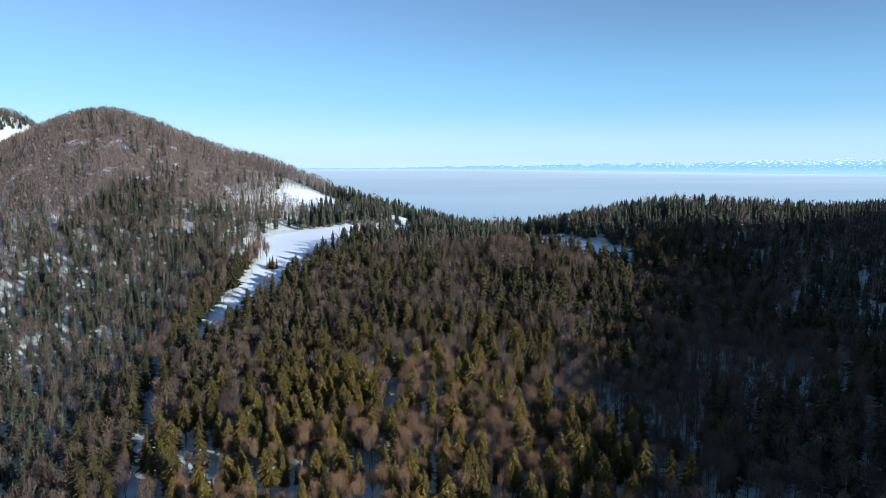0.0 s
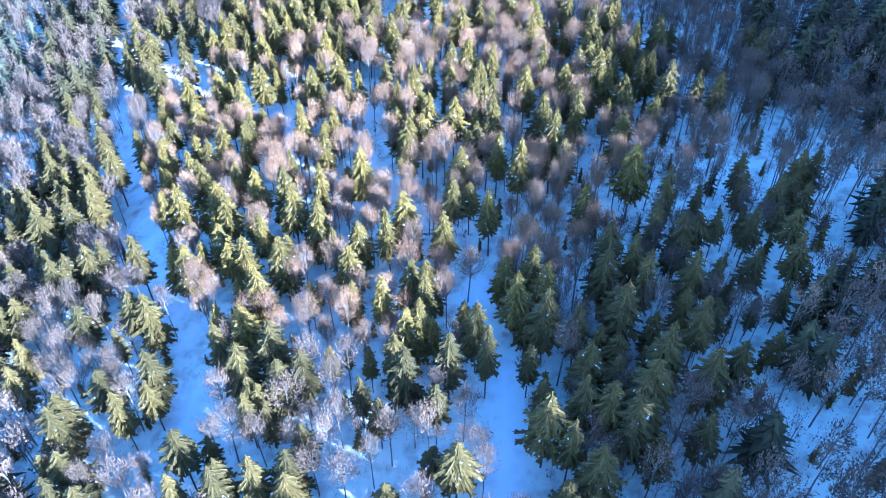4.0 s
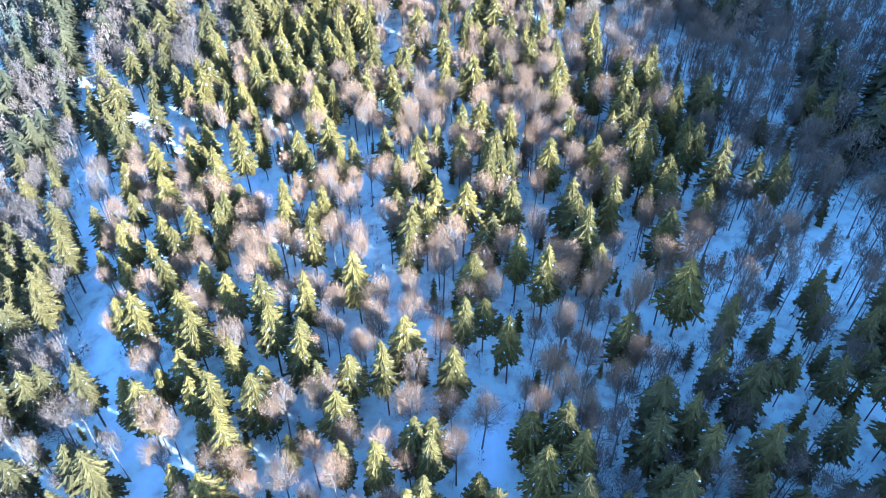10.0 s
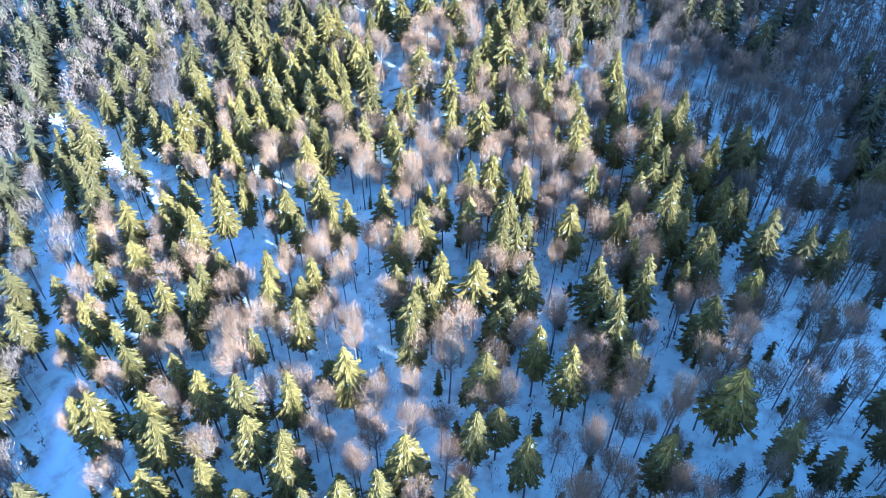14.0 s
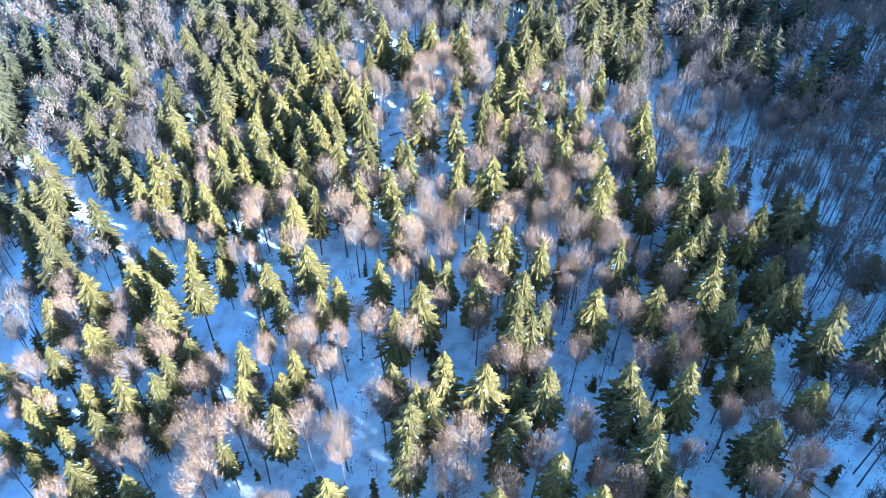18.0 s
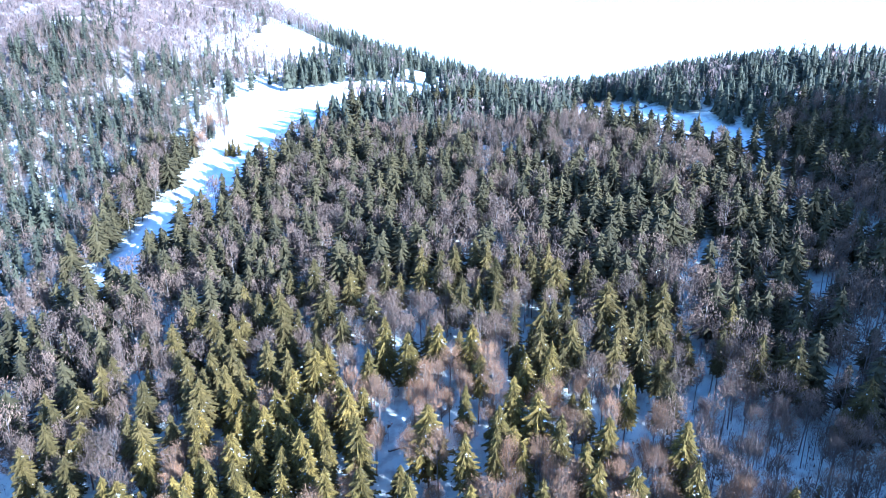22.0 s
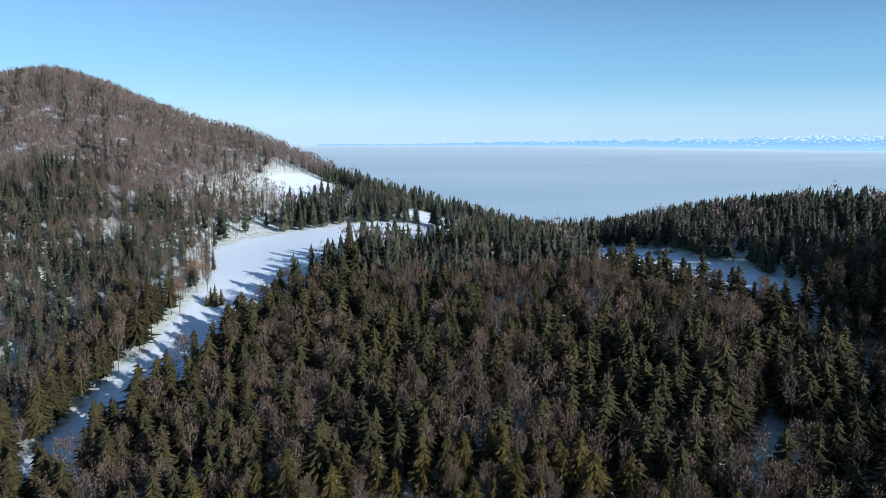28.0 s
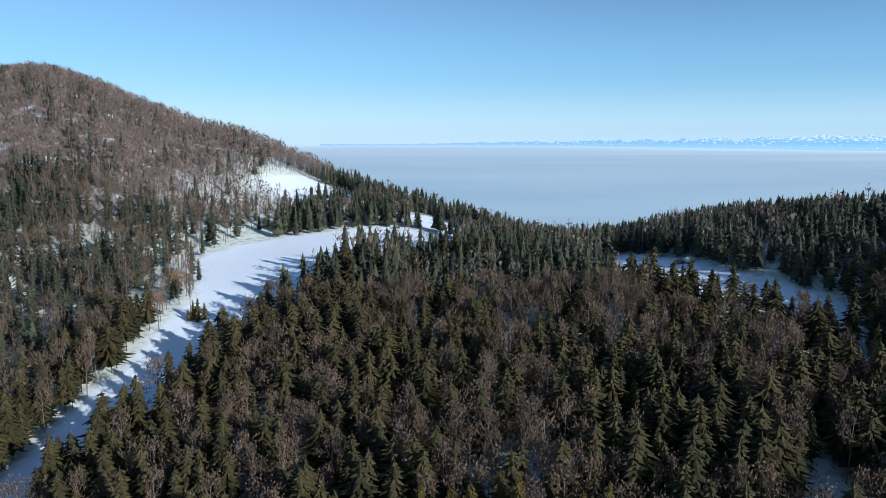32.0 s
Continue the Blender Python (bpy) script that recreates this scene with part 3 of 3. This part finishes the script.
def tree_kind(name, label, category, group, shape, mats):
    """One tree of a kind, 1 m high, at the origin: a trunk and a crown under an empty."""
    top = tagged(new(name), label, category, group)
    for part_name, a, mat in (("trunk", 0, mats[0]), ("crown", 2, mats[1])):
        ob = new(part_name, mesh_from(name + "_" + part_name, shape[a], shape[a + 1], mat))
        ob.parent = top
    return top


def planted(kinds, xs, ys, heights):
    """Trees as things of their own, copied from one of each kind, which is then taken away."""
    zs = ground_height(xs, ys)
    for x, y, z, h in zip(xs, ys, zs, heights):
        fat = h * rng.uniform(0.82, 1.25)
        m = pose(x, y, z, rng.uniform(-1.5, 1.5), rng.uniform(-1.5, 1.5), rng.uniform(0, 360)) @ Matrix.Diagonal((fat, fat, h, 1))
        copy_thing(kinds[int(rng.integers(0, len(kinds)))], m)
    for k in kinds:
        for o in (*k.children, k):
            bpy.data.objects.remove(o)


def patch(x, y, size, seed):
    """A slow random field between 0 and 1 for the mix of trees."""
    return np.array([0.5 + 0.5 * noise.noise((a / size, b / size, seed)) for a, b in zip(x, y)])


def clear_of(x, y, spots, gap):
    """Which places keep a gap from all the spots."""
    px, py = np.array(spots, float).T[:2]
    return ((x[:, None] - px) ** 2 + (y[:, None] - py) ** 2).min(1) > gap * gap


def fringe(x, y):
    """Young low trees along the near side of the eastern clearing."""
    gap = np.interp(x, [36, 58, 84, 100], [484, 442, 415, 400]) - y
    return np.where((x > 26) & (x < 106) & (gap > -5) & (gap < 42), 0.68, 1.0)


def near_zone(x, y):
    return (x > -155) & (x < 150) & (y > 55) & (y < 430)


GLADES_ALL = np.array(GLADES + SMALL_GLADES, float)
GLADES_ALL[:, 1] -= np.interp(GLADES_ALL[:, 1], [235, 310], [8, 0])
known_spruce = SPRUCES_LOW + SPRUCES_EAST + SPRUCES_MID + SPRUCES_LEFT + SPRUCES_UP + SPRUCES_TOP + SPRUCES_RIM + SPRUCES_EDGE
known_beech = BEECHES_LOW + BEECHES_MID + BEECHES_UP + BEECHES_TOP
xs, ys = scattered((-155, 150), (55, 430), 4.7, near_zone)
ok = clear_of(xs, ys, known_spruce + known_beech, 3.6)
ok &= (((xs[:, None] - GLADES_ALL[:, 0]) ** 2 + (ys[:, None] - GLADES_ALL[:, 1]) ** 2) > GLADES_ALL[:, 2] ** 2).all(1)
ok &= rng.uniform(size=len(xs)) > np.interp(ys, [180, 300], [0.16, 0.03])
xs, ys = xs[ok], ys[ok]
conifer = patch(xs, ys, 45, 3.0) + rng.uniform(-0.28, 0.28, len(xs)) > np.where(ys > 330, 0.46, np.where((xs > 40) & (ys < 330), np.where(ys < 150, 0.7, 0.66), np.where((xs > 8) & (ys < 250), 0.6, 0.5)))
known_spruce, known_beech = [[p for p in spots if not (in_lane(*p, 0.8) or in_open(*p))] for spots in (known_spruce, known_beech)]
kx, ky = np.array(known_spruce, float).T
spruce_x, spruce_y = np.r_[kx, xs[conifer]], np.r_[ky, ys[conifer]]
spruce_h = np.where(np.arange(len(spruce_x)) < len(kx), 1.0, fringe(spruce_x, spruce_y)) * np.r_[rng.uniform(18.0, 22.0, len(kx)), rng.uniform(13.5, 21, conifer.sum())]
spruce_h = spruce_h * np.where((spruce_x > 42) & (spruce_y < 170), 0.8, 1.0)
rim = np.interp(spruce_x, [-62, -50, 0, 20], [1.0, 0.85, 0.8, 0.9])
spruce_h = spruce_h * (1 + (rim - 1) * np.interp(spruce_y, [355, 405], [0.0, 1.0]))
kx, ky = np.array(known_beech, float).T
beech_x, beech_y = np.r_[kx, xs[~conifer]], np.r_[ky, ys[~conifer]]
beech_h = fringe(beech_x, beech_y) * np.r_[rng.uniform(15.5, 19.5, len(kx)), rng.uniform(13, 19, (~conifer).sum())]


def rank(x, y):
    """Order of the trees, from the stretch that the flight passes lowest over outwards."""
    return np.argsort(np.argsort(np.hypot((x + 22) / 1.1, (y - 195) / 1.35)))


SPRUCE_KINDS = [("tall dense green spruce standing in snow", 0.15, 0.32), ("slender yellow-green spruce rising from the snow", 0.125, 0.38),
                ("broad green spruce with drooping boughs in snow", 0.175, 0.28), ("ragged green spruce with a long bare stem", 0.15, 0.48),
                ("tall spruce with snow lying on its boughs", 0.16, 0.34), ("narrow pointed green spruce among bare beeches", 0.115, 0.4)]
BEECH_KINDS = [("bare beech with a rounded pinkish-brown twig crown", 0.21, 0.55), ("tall slim leafless beech with pale twigs in snow", 0.165, 0.52),
               ("spreading leafless beech with a broad tan crown", 0.235, 0.55), ("bare grey-stemmed beech with a high brown crown", 0.19, 0.6),
               ("leafless beech with fine upswept brown twigs", 0.2, 0.56)]
spruce_rank, beech_rank = rank(spruce_x, spruce_y), rank(beech_x, beech_y)
near, middle = spruce_rank < 300, (spruce_rank >= 300) & (spruce_rank < 660)
planted([tree_kind("spruce", text, "spruce tree", "spruces on the slope", spruce_parts(60 + k, 29, 12, 2, wide * 1.3, low), (SPRUCE_BARK, NEEDLES))
         for k, (text, wide, low) in enumerate(SPRUCE_KINDS)], spruce_x[near], spruce_y[near], spruce_h[near])
stand("spruce_grove", "tall green spruces among bare beeches on the snowy slope", [spruce_parts(60 + k, 22, 10, 2, wide * 1.42, low, 4) for k, (text, wide, low) in enumerate(SPRUCE_KINDS)],
      spruce_x[middle], spruce_y[middle], spruce_h[middle], (SPRUCE_BARK, GROVE_NEEDLES))
far = spruce_rank >= 660
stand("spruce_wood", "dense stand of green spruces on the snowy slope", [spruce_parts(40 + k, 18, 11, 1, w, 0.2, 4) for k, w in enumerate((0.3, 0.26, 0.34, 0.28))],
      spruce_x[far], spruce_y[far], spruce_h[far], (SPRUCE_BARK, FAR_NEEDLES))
near, middle = beech_rank < 300, (beech_rank >= 300) & (beech_rank < 660)
planted([tree_kind("beech", text, "beech tree", "beeches on the slope", beech_parts(80 + k, 40, 3200, 0.0015, wide * 0.86, low), (BEECH_BARK, TWIGS))
         for k, (text, wide, low) in enumerate(BEECH_KINDS)], beech_x[near], beech_y[near], beech_h[near])
stand("beech_grove", "bare pinkish-brown beeches with rounded crowns on snow", [beech_parts(80 + k, 36, 1296, 0.0032, wide * 0.92, low, 4) for k, (text, wide, low) in enumerate(BEECH_KINDS)],
      beech_x[middle], beech_y[middle], beech_h[middle], (BEECH_BARK, FAR_TWIGS))
far = beech_rank >= 660
stand("beech_wood", "bare brown beeches on the snowy slope", [beech_parts(50 + k, 20, 520, 0.007, (0.2, 0.175, 0.225, 0.19, 0.185)[k], 0.5, 4) for k in range(5)], beech_x[far], beech_y[far], beech_h[far], (BEECH_BARK, FAR_TWIGS))

# young spruces in the understorey
xs, ys = scattered((-100, 90), (80, 245), 9.0, lambda x, y: clear_of(x, y, known_spruce + known_beech, 2.2))
pick = rng.uniform(size=len(xs)) < np.where(xs > 0, 0.97, 0.75)
young = [tree_kind("young_spruce", text, "young spruce", "young spruces in the understorey", spruce_parts(90 + k, 9, 9, 1, 0.24, 0.06), (SPRUCE_BARK, NEEDLES))
         for k, text in enumerate(("small dark young spruce under taller trees", "bushy young spruce standing in the snow"))]
pick[np.flatnonzero(pick)[290:]] = False
planted(young, xs[pick], ys[pick], rng.uniform(3.0, 7.5, pick.sum()) * np.where(xs[pick] > 0, 1.3, 1.1))

# thin pole-stage beeches crowding the shaded eastern flank
xs, ys = scattered((8, 125), (58, 265), 4.6, lambda x, y: clear_of(x, y, known_spruce + known_beech, 1.8) & (patch(x, y, 18, 31.0) > 0.52))
stand("pole_beeches", "thin bare beech poles crowding the shaded snowy slope", [beech_parts(170 + k, 14, 196, 0.0045, (0.17, 0.14, 0.2)[k], 0.42, 4) for k in range(3)], xs, ys, rng.uniform(9, 15, len(xs)), (BEECH_BARK, FAR_TWIGS))

# thin saplings and dry stems that stick out of the snow
xs, ys = scattered((-115, 85), (85, 290), 4.0, lambda x, y: rng.uniform(size=len(x)) < 0.8)
hs = rng.uniform(1.2, 4.8, len(xs))
lean = rng.normal(size=(len(xs), 2)) * 0.09
base = np.stack([xs, ys, ground_height(xs, ys) - 0.1], -1)
tips = base + np.stack([lean[:, 0] * hs, lean[:, 1] * hs, hs], -1)
stems = [(base, tips, 0.022)]
for k in range(3):
    at = base + (tips - base) * rng.uniform(0.35, 0.85, (len(xs), 1))
    a = rng.uniform(0, 2 * math.pi, len(xs))
    stems.append((at, at + np.stack([np.cos(a), np.sin(a), np.full(len(xs), 0.9)], -1) * (hs * 0.22)[:, None], 0.012))
vs = np.concatenate([np.stack([o + np.array([w, 0, 0]), o + np.array([-w, 0, 0]), o + np.array([0, w, 0]), e], 1).reshape(-1, 3) for o, e, w in stems])
fs = (np.arange(len(vs) // 4)[:, None, None] * 4 + np.array([[0, 1, 3], [1, 2, 3], [2, 0, 3]])).reshape(-1, 3)
tagged(new("saplings", mesh_from("saplings", vs, fs, BEECH_BARK)), "thin bare saplings sticking out of the snow", "saplings", kind="stuff")

# leafless undergrowth between the stems
xs, ys = scattered((-150, 140), (60, 420), 5.0, lambda x, y: patch(x, y, 25, 12.0) > 0.4)
stand("undergrowth", "low bare brown undergrowth between the stems", [beech_parts(140 + k, 9, 36, 0.012, 0.34, 0.16, 3) for k in range(4)], xs, ys, rng.uniform(2.0, 6.5, len(xs)), (BEECH_BARK, FAR_TWIGS))

# fallen trunks on the snow
def fallen_log(x0, y0, x1, y1, radius):
    z0, z1 = float(ground_height(x0, y0)), float(ground_height(x1, y1))
    length = math.hypot(x1 - x0, y1 - y0)
    turn = math.atan2(y1 - y0, x1 - x0)
    top = tagged(new("fallen_log"), "fallen spruce trunk half covered with snow", "log", "fallen trunks on the snow")
    top.matrix_world = Matrix.Translation((x0, y0, z0 + radius * 0.7)) @ Matrix.Rotation(turn, 4, "Z") @ Matrix.Rotation(-math.atan2(z1 - z0, length), 4, "Y")
    lay = Matrix.Rotation(radians(90), 3, "Y")
    def laid(v, f, name, mat):
        v = np.array([lay @ Vector(p) for p in v])
        ob = new(name, mesh_from(name, v, f, mat, True))
        ob.parent = top
    laid(*tube([(0, 0, 0), (0, 0.05, length * 0.5), (0, 0, length)], [radius, radius * 0.8, radius * 0.4], 8), "stem", SPRUCE_BARK)
    for k in range(5):
        at, side = length * (0.35 + 0.12 * k), (1 if k % 2 else -1)
        v, f = tube([(0, 0, 0), (0, 0, 0.9 - 0.1 * k)], [0.05, 0.02], 4)
        v = v @ np.array([[1, 0, 0], [0, 0.4, -side * 0.9], [0, side * 0.9, 0.4]]) + np.array([-0.1, 0, at])
        laid(v, f, "branch_stub", SPRUCE_BARK)
    v, f = tube([(-radius * 0.55, 0, 0.3), (-radius * 0.62, 0.02, length * 0.5), (-radius * 0.4, 0, length * 0.95)], [radius * 0.75, radius * 0.7, radius * 0.3], 8)
    laid(v, f, "snow_cover", SNOW)


for row in [(-47.8, 234.2, -39.2, 230.1, 0.32), (-30, 262, -22, 265, 0.25), (44, 172, 50, 165, 0.24)]:
    fallen_log(*row)

# snowy heap of stones in the far clearing
heap = tagged(new("stone_heap"), "snow-covered heap of grey stones in the clearing", "stones")
heap.location = (64, 480, float(ground_height(64, 480)))
for k in range(9):
    bm = bmesh.new()
    bmesh.ops.create_icosphere(bm, subdivisions=2, radius=1.0)
    size = Vector((rng.uniform(1.2, 2.2), rng.uniform(1.0, 1.8), rng.uniform(0.7, 1.2)))
    spot = Vector((rng.uniform(-3.6, 3.6), rng.uniform(-1.6, 1.6), 0.5 + 0.9 * (k % 3 == 0)))
    for v in bm.verts:
        v.co = Vector([a * c for a, c in zip(v.co * (1 + 0.25 * noise.noise(v.co * 1.6 + Vector((k, 0, 0)))), size)]) + spot
    me = bpy.data.meshes.new("stone")
    bm.to_mesh(me)
    bm.free()
    me.materials.append(SNOW if k % 3 == 0 else BEECH_BARK)
    ob = new("snow_cap" if k % 3 == 0 else "stone", me)
    ob.parent = heap

# the lone clump in the meadow, with a bare beech beside it
bush = tagged(new("bush"), "dark clump of small spruces standing alone in the snowy meadow", "bush")
bush.location = (-123, 433, float(ground_height(-123, 433)))
for k, (dx, dy, tall) in enumerate([(0, 0, 9.0), (2.2, 0.8, 7.2), (-2.0, 0.5, 7.8), (0.6, -1.8, 5.6), (-3.4, -0.6, 4.8)]):
    shape = spruce_parts(120 + k, 14, 10, 1, 0.3, 0.04)
    for part_name, a, mat in (("stem", 0, SPRUCE_BARK), ("foliage", 2, NEEDLES)):
        ob = new(part_name, mesh_from(part_name, shape[a] * tall + np.array([dx, dy, 0]), shape[a + 1], mat))
        ob.parent = bush
planted([tree_kind("beech", "tall bare beech at the edge of the snowy meadow", "beech tree", "beeches on the slope", beech_parts(84, 40, 1400, 0.003, 0.21, 0.4), (BEECH_BARK, TWIGS))],
        np.array([-128.6, -136.6, -133.6]), np.array([439.0, 447.0, 424.0]), np.array([17.0, 15.0, 16.0]))

# the woods on the hills round about
def hills(x, y):
    """The slopes in view from the flight, on this side of the crests."""
    seen = (y < 735 + np.clip((-80 - x) * 0.65, 0, 195)) & (x > -10 - 0.92 * y) & (x < 30 + 0.7 * y) & (x > -700)
    return ~near_zone(x, y) & seen & (y > 30)


far_spruce = [spruce_parts(20 + k, 8, 8, 0, (0.3, 0.35, 0.27, 0.32)[k], 0.12, 3) for k in range(4)]
far_beech = [beech_parts(30 + k, 12, 108, 0.009, (0.23, 0.27, 0.2, 0.25)[k], 0.34, 3) for k in range(4)]
west = scattered((-760, -140), (-40, 1010), 5.0, hills)
thin = patch(*west, 22, 21.0) + rng.uniform(-0.12, 0.12, len(west[0])) > np.interp(ground_height(*west), [5, 20, 45, 80, 110, 140], [0.06, 0.2, 0.28, 0.2, 0.08, 0.02])
east = scattered((-140, 420), (-40, 1010), 5.4, hills)
# unseen trees on the ridge, added for the shadow they cast
ridge = scattered((60, 300), (-110, 340), 7.5, lambda x, y: ~near_zone(x, y) & ~hills(x, y))
crest = scattered((-1010, -780), (1260, 1460), 5.5, lambda x, y: ground_height(x, y) > 177)
rear = scattered((-220, 60), (-80, 56), 6.5, lambda x, y: ~near_zone(x, y) & ~hills(x, y))
# the meadow's western side is open: few trees on bright snow
thin &= ~((west[0] > np.interp(west[1], [430, 480, 520, 560], [-150, -168, -182, -165])) & (west[1] > 430) & (west[1] < 575)) | (rng.uniform(size=len(thin)) < 0.4)
xs, ys = [np.concatenate([west[k][thin], east[k], ridge[k], crest[k], rear[k]]) for k in (0, 1)]
zs = ground_height(xs, ys)
share = np.where(xs < -140, np.interp(zs, [20, 50, 80, 140, 165], [0.52, 0.6, 0.8, 0.84, 0.64]), np.where(ys > 420, 0.22, 0.4))
low = np.where((xs > -62) & (xs < 115) & (ys > 400) & (ys < 660), 0.95, 1.0)
low = np.where((xs > -175) & (xs < -85) & (ys > 600) & (ys < 655), 0.8, low)
low = low * fringe(xs, ys) * np.where((xs > -100) & (xs < -50) & (ys > 425) & (ys < 520), 1.3, 1.0)
share = np.where((xs < -135) & (xs > -285) & (ys > 230) & (ys < 560), 0.5, share)
conifer = 0.25 + 0.5 * patch(xs, ys, 40, 8.0) + rng.uniform(-0.4, 0.4, len(xs)) > share
# the slope beside the meadow, which the flight sees from nearer
beside = (xs < -135) & (xs > -285) & (ys > 230) & (ys < 560)
pick = conifer & beside
stand("meadow_side_spruces", "green spruces crowding the slope beside the meadow", [spruce_parts(150 + k, 11, 8, 1, (0.23, 0.26, 0.2, 0.24)[k], 0.15, 3) for k in range(4)],
      xs[pick], ys[pick], rng.uniform(11, 19, pick.sum()), (SPRUCE_BARK, HILL_NEEDLES))
pick = ~conifer & beside
stand("meadow_side_beeches", "bare brown beeches on the slope beside the meadow", [beech_parts(160 + k, 14, 252, 0.0055, (0.21, 0.18, 0.235, 0.19)[k], 0.42, 4) for k in range(4)],
      xs[pick], ys[pick], rng.uniform(13, 19, pick.sum()), (BEECH_BARK, FAR_TWIGS))
pick = conifer & ~beside
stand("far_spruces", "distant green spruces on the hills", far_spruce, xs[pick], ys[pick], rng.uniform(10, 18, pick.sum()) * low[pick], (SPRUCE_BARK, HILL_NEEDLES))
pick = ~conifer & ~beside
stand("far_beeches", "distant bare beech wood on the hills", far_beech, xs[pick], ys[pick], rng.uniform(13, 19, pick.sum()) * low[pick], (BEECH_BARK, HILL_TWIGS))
